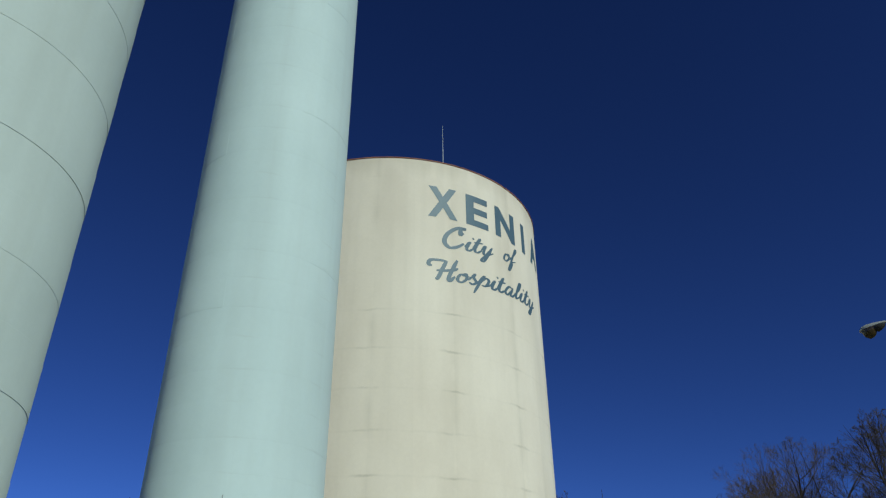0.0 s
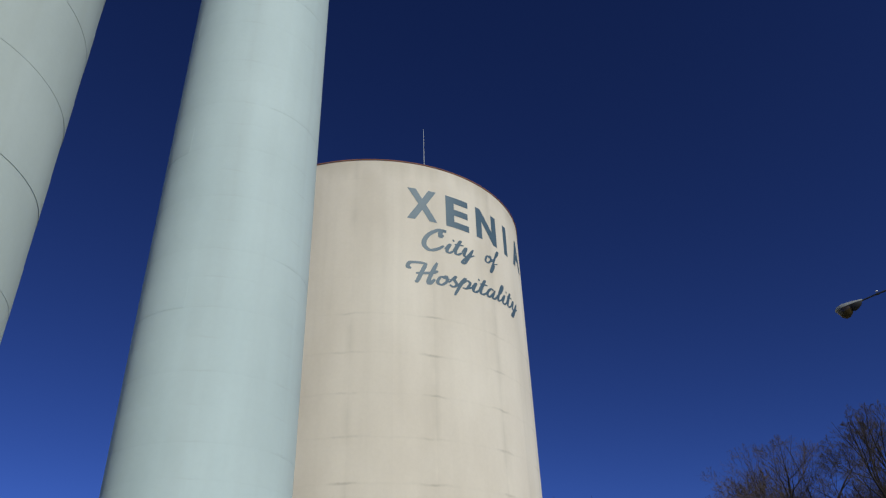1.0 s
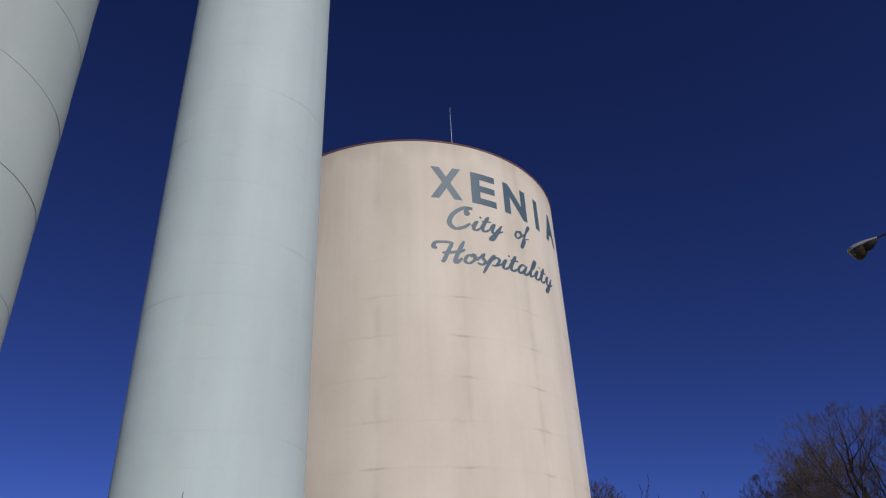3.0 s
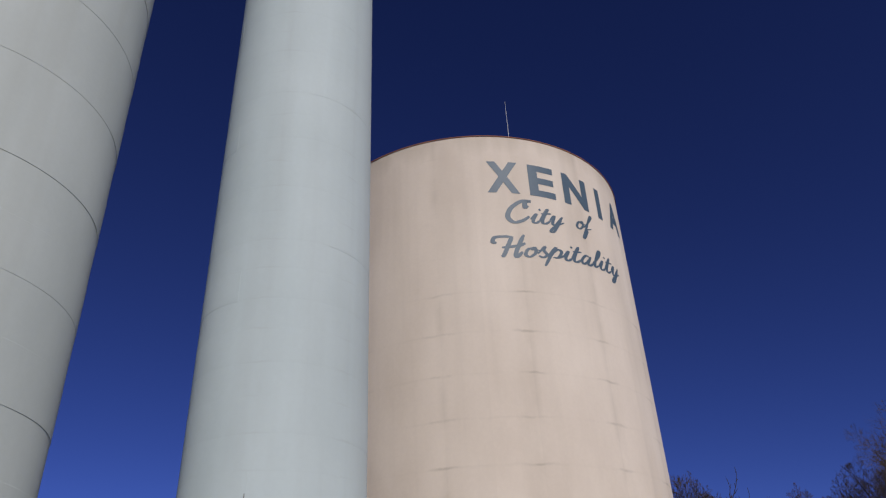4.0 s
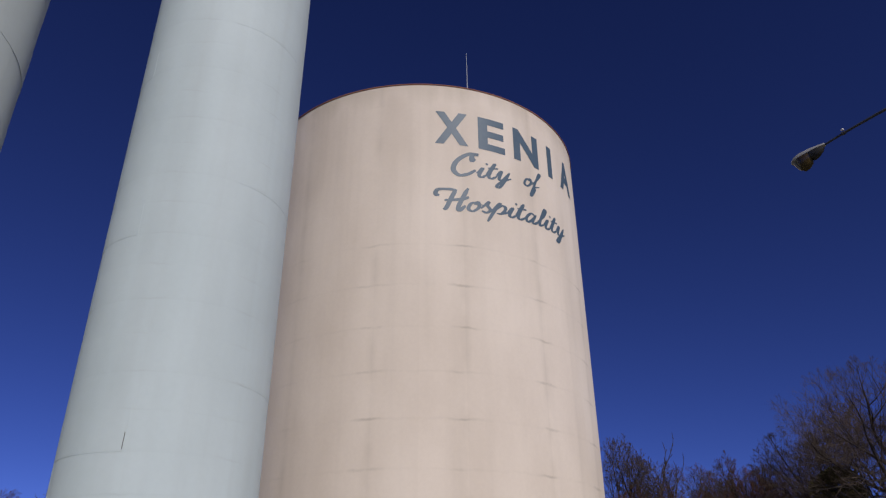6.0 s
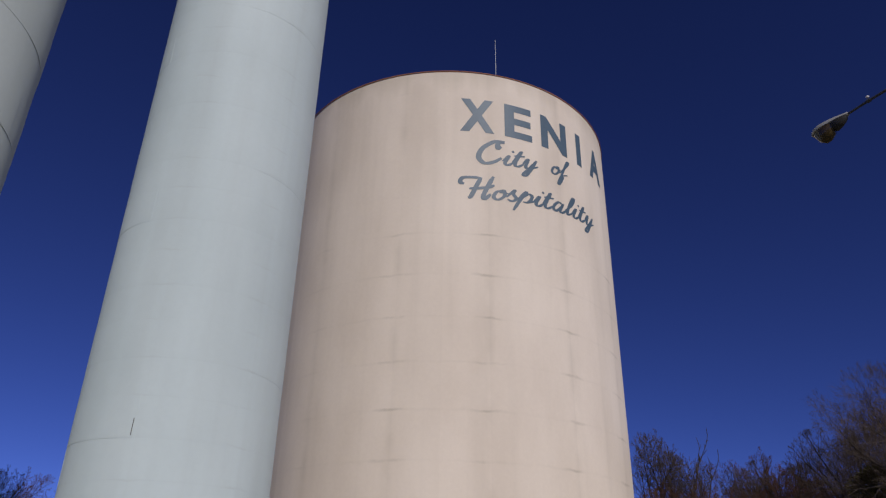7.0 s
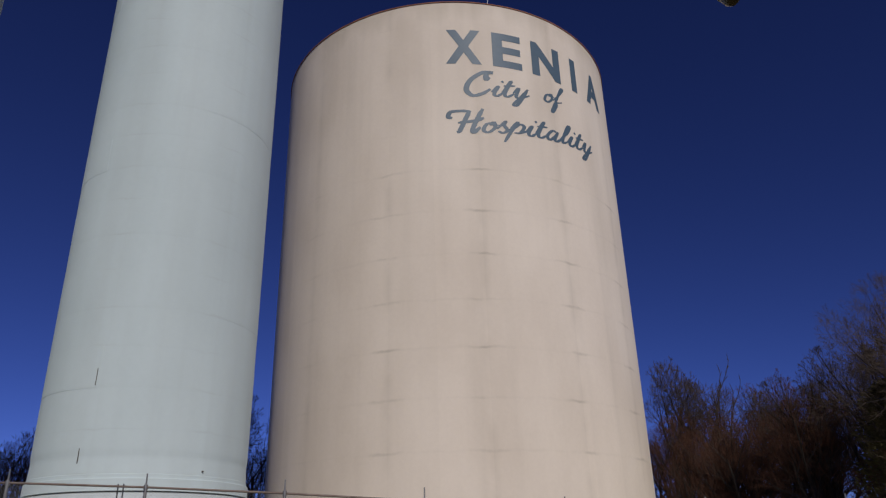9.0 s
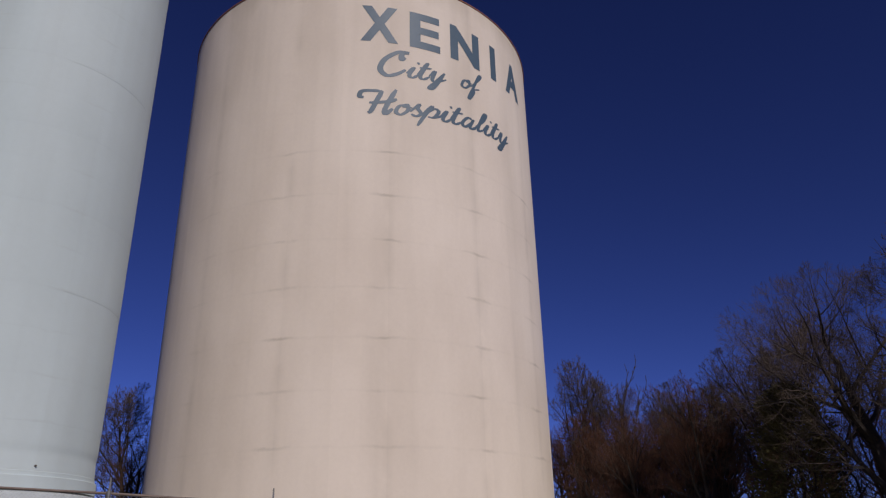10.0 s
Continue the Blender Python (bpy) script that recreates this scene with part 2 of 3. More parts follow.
def lettered_tank():
    ox, oy = LETTERED
    R, top = 11.21, 31.84
    tank = thing("water_tank", (ox, oy, 0), "wide cream-painted steel water tank with slate-blue town lettering", "water tank", "water tanks")
    v, f = lathe([(R + 0.35, 0.2), (R + 0.35, 1.15), (R - 0.5, 1.2)], 128)
    under(mesh_object("foundation_ring", v, f, CONCRETE, True), tank, "weathered concrete foundation ring")
    v, f = lathe([(R - 0.03, 1.15), (R - 0.03, top - 0.05)], 160)
    under(mesh_object("inner_shell", v, f, DARK_GAP, True), tank, "dark shell behind the plate joints")
    z = 20.53 - 8 * 2.44
    low = 1.16
    while low < top - 0.01:
        high = min(z, top)
        if high - low > 0.2:
            shell_ring("shell_plate_ring", tank, R, low, high, CREAM, 0.0, 0.0, 0.06, 192, 0.002, 0.012)
            low = high
        z += 2.44
    v, f = lathe([(R - 0.02, top - 0.01), (R + 0.05, top - 0.01), (R + 0.05, top + 0.04), (R - 0.02, top + 0.045)], 192)
    under(mesh_object("rim", v, f, RUST, True), tank, "thin rust-red rim angle")
    v, f = lathe([(R, top + 0.02), (R * 0.75, top + 0.75), (R * 0.45, top + 1.35), (R * 0.2, top + 1.6), (0.01, top + 1.68)], 96)
    under(mesh_object("roof", v, f, CREAM, True), tank, "low domed steel roof")
    ax, ay = -0.16 - ox, 48.15 - oy
    v, f = joined([tube([(ax, ay, top + 1.3), (ax, ay, 38.2), (ax, ay, 39.8), (ax, ay, 41.58)], [0.028, 0.024, 0.018, 0.012], 8),
                   tube([(ax, ay, top + 1.2), (ax, ay, top + 1.42)], [0.16, 0.16], 10)])
    under(mesh_object("antenna", v, f, WHITE_MAST, True), tank, "slim pale whip antenna")

    # lettering, wrapped on the shell: x is the arc length along it, z the height
    def wrap(bm, name, label):
        xs = [p.co.x for p in bm.verts]
        x = math.floor(min(xs) / 0.2) * 0.2
        while x < max(xs):
            bmesh.ops.bisect_plane(bm, geom=bm.verts[:] + bm.edges[:] + bm.faces[:], plane_co=(x, 0, 0), plane_no=(1, 0, 0))
            x += 0.2
        for p in bm.verts:
            a, r = p.co.x / R, R + 0.012
            p.co = (r * math.cos(a), r * math.sin(a), p.co.z)
        bmesh.ops.recalc_face_normals(bm, faces=bm.faces[:])
        return part(name, bm, BLUE_PAINT, tank, label)

    def glyph(char, bold):
        """A letter of the built-in font as a flat bmesh in x and z, with its width."""
        cu = bpy.data.curves.new("glyph", "FONT")
        cu.body, cu.size, cu.offset, cu.resolution_u = char, 1.0, bold, 6
        ob = bpy.data.objects.new("glyph", cu)
        scene.collection.objects.link(ob)
        bpy.context.view_layer.update()
        me = bpy.data.meshes.new_from_object(ob.evaluated_get(bpy.context.evaluated_depsgraph_get()))
        bm = bmesh.new()
        bm.from_mesh(me)
        bpy.data.objects.remove(ob)
        bpy.data.curves.remove(cu)
        bpy.data.meshes.remove(me)
        bmesh.ops.remove_doubles(bm, verts=bm.verts[:], dist=1e-5)
        for p in bm.verts:
            p.co = (p.co.x, 0, p.co.y)
        return bm

    def fit(bm, x0, x1, z0, z1, slant=0.0, rise=0.0, pivot=0.0):
        lo = [min(p.co[i] for p in bm.verts) for i in range(3)]
        hi = [max(p.co[i] for p in bm.verts) for i in range(3)]
        for p in bm.verts:
            u = (p.co.x - lo[0]) / max(hi[0] - lo[0], 1e-6)
            w = (p.co.z - lo[2]) / max(hi[2] - lo[2], 1e-6)
            z = z0 + (z1 - z0) * w
            x = x0 + (x1 - x0) * u + slant * (z - pivot)
            p.co = (x, 0, z + rise * x)
        return bm

    for char, x0, x1 in (("X", -14.47, -12.40), ("E", -11.74, -9.90), ("N", -9.22, -7.08), ("I", -6.08, -5.56), ("A", -4.50, -2.62)):
        wrap(fit(glyph(char, 0.03 if char == "E" else 0.045), x0, x1, 27.40, 29.80), "letter", "painted slate-blue block letter")

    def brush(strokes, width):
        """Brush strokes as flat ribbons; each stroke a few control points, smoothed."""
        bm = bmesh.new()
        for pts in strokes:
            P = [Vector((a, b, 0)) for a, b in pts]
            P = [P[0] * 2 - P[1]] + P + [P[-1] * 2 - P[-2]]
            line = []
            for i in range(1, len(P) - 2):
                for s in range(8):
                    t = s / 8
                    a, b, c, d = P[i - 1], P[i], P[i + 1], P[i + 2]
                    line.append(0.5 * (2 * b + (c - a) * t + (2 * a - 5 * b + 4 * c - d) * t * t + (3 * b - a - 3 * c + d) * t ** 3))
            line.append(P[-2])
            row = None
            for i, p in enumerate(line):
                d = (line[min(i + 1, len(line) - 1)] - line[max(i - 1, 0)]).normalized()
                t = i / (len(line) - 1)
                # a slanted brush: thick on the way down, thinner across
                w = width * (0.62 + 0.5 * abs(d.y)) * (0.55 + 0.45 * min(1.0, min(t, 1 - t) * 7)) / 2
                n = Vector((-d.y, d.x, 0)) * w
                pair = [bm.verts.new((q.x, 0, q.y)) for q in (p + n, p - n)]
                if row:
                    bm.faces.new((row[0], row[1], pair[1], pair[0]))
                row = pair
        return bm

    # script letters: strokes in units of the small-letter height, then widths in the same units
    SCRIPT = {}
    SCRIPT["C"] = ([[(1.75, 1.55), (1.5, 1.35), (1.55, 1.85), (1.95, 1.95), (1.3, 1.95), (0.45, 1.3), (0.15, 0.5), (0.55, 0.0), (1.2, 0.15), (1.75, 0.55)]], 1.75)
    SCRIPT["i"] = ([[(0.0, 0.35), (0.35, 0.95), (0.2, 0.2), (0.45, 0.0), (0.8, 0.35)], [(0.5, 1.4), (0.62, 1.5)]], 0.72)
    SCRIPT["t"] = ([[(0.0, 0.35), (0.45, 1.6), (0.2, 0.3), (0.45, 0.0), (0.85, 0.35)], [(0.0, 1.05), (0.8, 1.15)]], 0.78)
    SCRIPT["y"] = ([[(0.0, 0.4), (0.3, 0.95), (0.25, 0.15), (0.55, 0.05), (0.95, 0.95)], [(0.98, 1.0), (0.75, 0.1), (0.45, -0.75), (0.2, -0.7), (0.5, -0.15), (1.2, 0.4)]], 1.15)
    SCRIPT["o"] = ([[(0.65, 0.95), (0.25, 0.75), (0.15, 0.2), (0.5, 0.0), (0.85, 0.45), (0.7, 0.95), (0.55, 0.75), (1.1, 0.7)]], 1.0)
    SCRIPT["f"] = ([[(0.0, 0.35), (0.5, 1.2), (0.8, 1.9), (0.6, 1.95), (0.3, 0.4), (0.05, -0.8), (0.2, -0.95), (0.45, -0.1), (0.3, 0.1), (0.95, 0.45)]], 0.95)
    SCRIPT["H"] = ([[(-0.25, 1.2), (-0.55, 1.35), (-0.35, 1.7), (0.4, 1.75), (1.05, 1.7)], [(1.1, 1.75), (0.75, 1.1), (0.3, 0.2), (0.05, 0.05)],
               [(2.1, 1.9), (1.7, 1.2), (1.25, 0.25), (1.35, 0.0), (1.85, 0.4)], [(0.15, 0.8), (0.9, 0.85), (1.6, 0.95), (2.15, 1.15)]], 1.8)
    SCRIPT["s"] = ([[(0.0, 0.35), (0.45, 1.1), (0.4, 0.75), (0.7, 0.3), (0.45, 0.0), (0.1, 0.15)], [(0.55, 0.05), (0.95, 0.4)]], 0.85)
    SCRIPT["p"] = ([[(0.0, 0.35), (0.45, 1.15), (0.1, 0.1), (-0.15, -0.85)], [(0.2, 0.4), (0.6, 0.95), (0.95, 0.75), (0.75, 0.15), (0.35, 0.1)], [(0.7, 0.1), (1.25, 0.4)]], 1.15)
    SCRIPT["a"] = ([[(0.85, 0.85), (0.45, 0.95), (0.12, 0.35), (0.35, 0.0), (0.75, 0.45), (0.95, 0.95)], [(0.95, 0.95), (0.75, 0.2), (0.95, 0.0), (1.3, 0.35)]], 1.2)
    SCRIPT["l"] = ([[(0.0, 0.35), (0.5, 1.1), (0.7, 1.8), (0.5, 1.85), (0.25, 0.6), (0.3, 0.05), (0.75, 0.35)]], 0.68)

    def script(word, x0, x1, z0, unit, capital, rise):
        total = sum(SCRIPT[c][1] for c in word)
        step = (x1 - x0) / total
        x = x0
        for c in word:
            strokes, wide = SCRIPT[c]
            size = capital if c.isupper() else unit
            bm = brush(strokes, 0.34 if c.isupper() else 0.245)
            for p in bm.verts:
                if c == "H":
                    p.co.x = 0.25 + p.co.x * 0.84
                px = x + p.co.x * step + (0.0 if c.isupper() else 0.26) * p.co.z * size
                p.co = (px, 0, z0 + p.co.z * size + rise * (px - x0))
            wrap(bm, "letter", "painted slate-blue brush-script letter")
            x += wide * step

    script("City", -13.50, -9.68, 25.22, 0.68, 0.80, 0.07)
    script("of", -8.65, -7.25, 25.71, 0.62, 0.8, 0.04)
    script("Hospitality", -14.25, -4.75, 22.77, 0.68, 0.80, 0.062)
    return tank


def slender_tank():
    ox, oy = SLENDER
    R = 3.122
    tank = thing("standpipe", (ox, oy, 0), "slender pale bluish-white steel standpipe of lapped plate rings", "water tank", "water tanks")
    v, f = lathe([(R + 0.26, 0.6), (R + 0.26, 3.14), (R + 0.22, 3.19), (R - 0.3, 3.29)], 96)
    under(mesh_object("foundation_ring", v, f, WHITEWASH, True), tank, "whitewashed concrete foundation ring")
    v, f = lathe([(R - 0.1, 3.27), (R + 0.07, 3.27), (R + 0.07, 3.58), (R + 0.06, 3.60), (R + 0.015, 3.605), (R + 0.015, 3.70), (R + 0.0, 3.71), (R - 0.006, 3.85), (R - 0.022, 4.08), (R - 0.026, 4.15), (R - 0.022, 4.22), (R - 0.010, 4.31), (R - 0.004, 4.40), (R - 0.003, 4.50), (R - 0.002, 4.92), (R - 0.1, 4.92)], 200)
    under(mesh_object("base_ring", v, f, PALE, True, 14.0), tank, "thickened bottom plates with a bolted flange")
    z, k = 4.90, 0
    while z < 40:
        outer = k % 2 == 1
        seam = radians(-79.5 + (57 * (k - 1)) % 360)
        shell_ring("shell_plate_ring", tank, R + (0.0014 if outer else -0.0014), z - (0.035 if outer else 0.0), z + 1.18 + (0.035 if outer else 0.0), PALE, seam, 0.004, 0.05, 180, 0.0016 if outer else 0.0006, 0.05 if outer else 0.002)
        z += 1.18
        k += 1
    v, f = lathe([(R + 0.12, z - 0.05), (R + 0.12, z + 0.05), (R * 0.6, z + 0.7), (0.01, z + 1.0)], 96)
    under(mesh_object("roof", v, f, PALE, True), tank, "shallow conical steel roof")
    # dark strips at the plate laps, edge shadow put into the colour; a bolt head
    bm = bmesh.new()
    bmesh.ops.create_cube(bm, size=1.0, matrix=pose(0, 0, 0, 0, 0, 9.3) @ pose(0.0, -R - 0.004, 6.36, 0, 1.2) @ Matrix.Diagonal((0.016, 0.03, 0.48, 1)))
    part("lap_joint", bm, DARK_GAP, tank, "dark rusty strip at a plate lap, the lap's shadow included")
    bm = bmesh.new()
    bmesh.ops.create_cube(bm, size=1.0, matrix=pose(0, 0, 0, 0, 0, 6.0) @ pose(0.0, -R + 0.006, 4.20, 0, 1.0) @ Matrix.Diagonal((0.012, 0.03, 0.40, 1)))
    part("lap_joint", bm, DARK_GAP, tank, "dark rusty strip at a plate lap, the lap's shadow included")
    bm = bmesh.new()
    a = radians(-21)
    bmesh.ops.create_cone(bm, cap_ends=True, segments=8, radius1=0.03, radius2=0.022, depth=0.06, matrix=pose((R + 0.01) * math.cos(a), (R + 0.01) * math.sin(a), 3.83, 0, 90, -21))
    part("bolt_head", bm, DARK_GAP, tank, "small dark bolt head")
    return tank


def riveted_tank():
    ox, oy = RIVETED
    R, double = 5.20, 3.67
    tank = thing("standpipe", (ox, oy, 0), "greyish-white riveted steel standpipe of overlapping plate rings", "water tank", "water tanks")
    v, f = lathe([(R + 0.4, 0.6), (R + 0.4, 2.2), (R - 0.3, 2.25)], 96)
    under(mesh_object("foundation_ring", v, f, CONCRETE, True), tank, "weathered concrete foundation ring")
    z, k = 2.90, 0
    heads = []
    while z < 38:
        outer = k % 2 == 1
        height = 1.70 if outer else double - 1.70
        seam = radians(75 + (83 * k) % 360)
        if outer:
            seam = radians(28 + 150 * ((k // 2) % 3))
        r = R + (0.006 if outer else -0.008)
        z0, z1 = z - (0.04 if outer else 0), z + height + (0.04 if outer else 0)
        shell_ring("shell_plate_ring", tank, r, z0, z1, GREYISH, seam, 0.008, 0.05, 180, 0.007, 0.007)
        if outer:
            for i in range(150):
                a = 2 * math.pi * i / 150
                heads += [(a, r + 0.006, z0 + 0.045), (a, r + 0.006, z1 - 0.045)]
            for i in range(20):
                heads.append((seam - 0.012, r + 0.012, z0 + 0.1 + (z1 - z0 - 0.2) * i / 19))
        z += height
        k += 1
    rivets("rivets", tank, heads, GREYISH, "rows of small painted rivet heads")
    v, f = lathe([(R + 0.15, z - 0.05), (R + 0.15, z + 0.05), (R * 0.6, z + 0.9), (0.01, z + 1.3)], 96)
    under(mesh_object("roof", v, f, GREYISH, True), tank, "shallow conical steel roof")
    return tank


lettered_tank()
slender_tank()
riveted_tank()


# ---- street lamp ----
def street_lamp():
    tip, neck = Vector((9.64, 15.96, 8.40)), Vector((10.04, 15.56, 8.47))
    away = Vector((neck.x - tip.x, neck.y - tip.y, 0)).normalized()
    foot = neck + away * 2.35
    gz = ground_height(foot.x, foot.y)
    lamp = thing("street_lamp", (foot.x, foot.y, gz), "cobra-head street lamp on a dark mast arm", "street lamp")
    inv = Vector((foot.x, foot.y, gz))
    rel = lambda p: tuple(Vector(p) - inv)
    arm_pts = [neck - away * 0.05 + Vector((0, 0, 0.0)), neck + away * 0.36 + Vector((0, 0, 0.04)), neck + away * 0.9 + Vector((0, 0, 0.07)), neck + away * 1.6 + Vector((0, 0, 0.08)), neck + away * 2.35 + Vector((0, 0, 0.08))]
    v, f = tube([(0, 0, -0.1), (0, 0, 0.4), (0, 0, 5.0), (0, 0, 9.1 - gz)], [0.12, 0.11, 0.09, 0.07], 14)
    under(mesh_object("pole", v, f, GALV, True), lamp, "grey galvanised steel pole")
    v, f = tube([(0, 0, -0.02), (0, 0, 0.06)], [0.22, 0.22], 14)
    under(mesh_object("base_plate", v, f, GALV), lamp)
    v, f = tube([rel(p) for p in arm_pts], [0.017, 0.019, 0.022, 0.025, 0.03], 10)
    arm = under(mesh_object("arm", v, f, ARM_METAL, True), lamp, "dark weathered mast arm")
    # housing: rounded wedge, widest near the front
    along = (tip - neck)
    L = along.length
    fwd = along.normalized()
    right = fwd.cross(Vector((0, 0, 1))).normalized()
    up = right.cross(fwd)

    def shell(profile, zsign, n=12):
        verts, faces = [], []
        for t, w, h in profile:
            for i in range(n + 1):
                a = math.pi * i / n
                p = neck + fwd * (L * t) + right * (w * math.cos(a)) + up * (zsign * h * math.sin(a))
                verts.append(rel(p))
        for j in range(len(profile) - 1):
            for i in range(n):
                q = (j * (n + 1) + i, j * (n + 1) + i + 1, (j + 1) * (n + 1) + i + 1, (j + 1) * (n + 1) + i)
                faces.append(q if zsign > 0 else q[::-1])
        for j in range(len(profile) - 1):
            faces.append((j * (n + 1), (j + 1) * (n + 1), (j + 1) * (n + 1) + n, j * (n + 1) + n))
        faces.append(tuple(range(n + 1)))
        faces.append(tuple((len(profile) - 1) * (n + 1) + i for i in range(n, -1, -1)))
        return verts, faces

    v, f = shell([(-0.06, 0.035, 0.04), (0.1, 0.06, 0.06), (0.35, 0.10, 0.09), (0.65, 0.126, 0.11), (0.84, 0.116, 0.095), (0.94, 0.074, 0.055), (0.97, 0.04, 0.02)], 1)
    head = under(mesh_object("housing", v, f, LAMP_GREY, True), lamp, "light grey cast housing")
    v, f = shell([(0.0, 0.045, 0.05), (0.06, 0.06, 0.09), (0.2, 0.085, 0.13), (0.34, 0.095, 0.15), (0.40, 0.09, 0.12)], -1)
    under(mesh_object("ballast_door", v, f, LAMP_SHADED, True), head, "hinged underside door with its shade in the dark colour")
    v, f = shell([(0.36, 0.08, 0.10), (0.45, 0.105, 0.18), (0.58, 0.12, 0.23), (0.72, 0.12, 0.235), (0.85, 0.095, 0.17), (0.93, 0.055, 0.05)], -1, 14)
    under(mesh_object("refractor", v, f, AMBER, True), head, "amber prismatic glass bowl")
    v, f = shell([(-0.05, 0.036, 0.012), (0.1, 0.060, 0.02), (0.35, 0.102, 0.026), (0.65, 0.128, 0.028), (0.84, 0.118, 0.026), (0.94, 0.075, 0.018), (0.975, 0.04, 0.008)], -1)
    under(mesh_object("housing_skirt", v, f, LAMP_GREY, True), head, "light grey skirt of the housing round the glass")
    bm = bmesh.new()
    c = arm_pts[1] + Vector((0, 0, 0.062)) - right * 0.01
    bmesh.ops.create_uvsphere(bm, u_segments=12, v_segments=8, radius=0.022, matrix=Matrix.Translation(rel(c)) @ Matrix.Diagonal((1.1, 1.1, 0.85, 1)))
    part("wire_insulator", bm, CERAMIC, arm, "small white ceramic insulator", True)
    v, f = tube([rel(arm_pts[1] - away * 0.03), rel(arm_pts[1] + away * 0.03)], [0.03, 0.03], 10)
    under(mesh_object("clamp", v, f, ARM_METAL), arm)
    return lamp


street_lamp()


# ---- fence ----
def fence():
    start, heading, step = Vector((-11.7, 18.57)), radians(17), 3.05
    u = Vector((math.cos(heading), math.sin(heading)))
    made = thing("chain_link_fence", (start.x, start.y, 0), "grey chain-link fence with a rusty top rail", "fence")
    rail_z = lambda s: max(3.30 - 0.038 * (s - 2.83) - 0.0018 * (s - 2.83) ** 2, 2.2)
    count = 13
    place = lambda s, z: (u.x * s, u.y * s, z)
    for k in range(count):
        s = k * step
        g = ground_height(start.x + u.x * s, start.y + u.y * s)
        top = rail_z(s)
        v, f = tube([place(s, g - 0.3), place(s, top + 0.02)], [0.035, 0.035], 10)
        post = under(mesh_object("post", v, f, GALV, True), made)
        v, f = tube([place(s, top - 0.05), place(s, top + 0.05)], [0.046, 0.046], 10)
        under(mesh_object("rail_clamp", v, f, GALV, True), post)
        v, f = tube([place(s, top), place(s, top + 0.29)], [0.02, 0.015], 8)
        under(mesh_object("post_extension", v, f, GALV, True), post)
    end = (count - 1) * step
    v, f = tube([place(k * step, rail_z(k * step)) for k in range(count)], [0.024] * count, 8)
    under(mesh_object("top_rail", v, f, RAIL, True), made, "rust-brown top rail")
    latch = rail_z(8.6)
    for s in (8.54, 8.66):
        v, f = tube([place(s, latch - 0.24), place(s, latch + 0.05)], [0.016, 0.016], 8)
        under(mesh_object("gate_latch_bar", v, f, ARM_METAL, True), made, "short dark upright latch bar at the rail")
    wires = []
    n = int(end / 0.075)
    for i in range(-26, n):
        for lean in (1, -1):
            s0, s1 = (i * 0.075, i * 0.075 + 2.0) if lean > 0 else (i * 0.075 + 2.0, i * 0.075)
            a, b = min(max(s0, 0), end), min(max(s1, 0), end)
            if abs(a - b) < 0.05:
                continue
            fa, fb = (a - s0) / (s1 - s0), (b - s0) / (s1 - s0)
            wires.append(tube([place(a, rail_z(a) - 2.05 + 2.03 * fa), place(b, rail_z(b) - 2.05 + 2.03 * fb)], [0.0011, 0.0011], 3))
    v, f = joined(wires)
    tagged(under(mesh_object("wire_mesh", v, f, GALV), made, "woven diamond wire mesh"), kind="stuff")
    return made


fence()


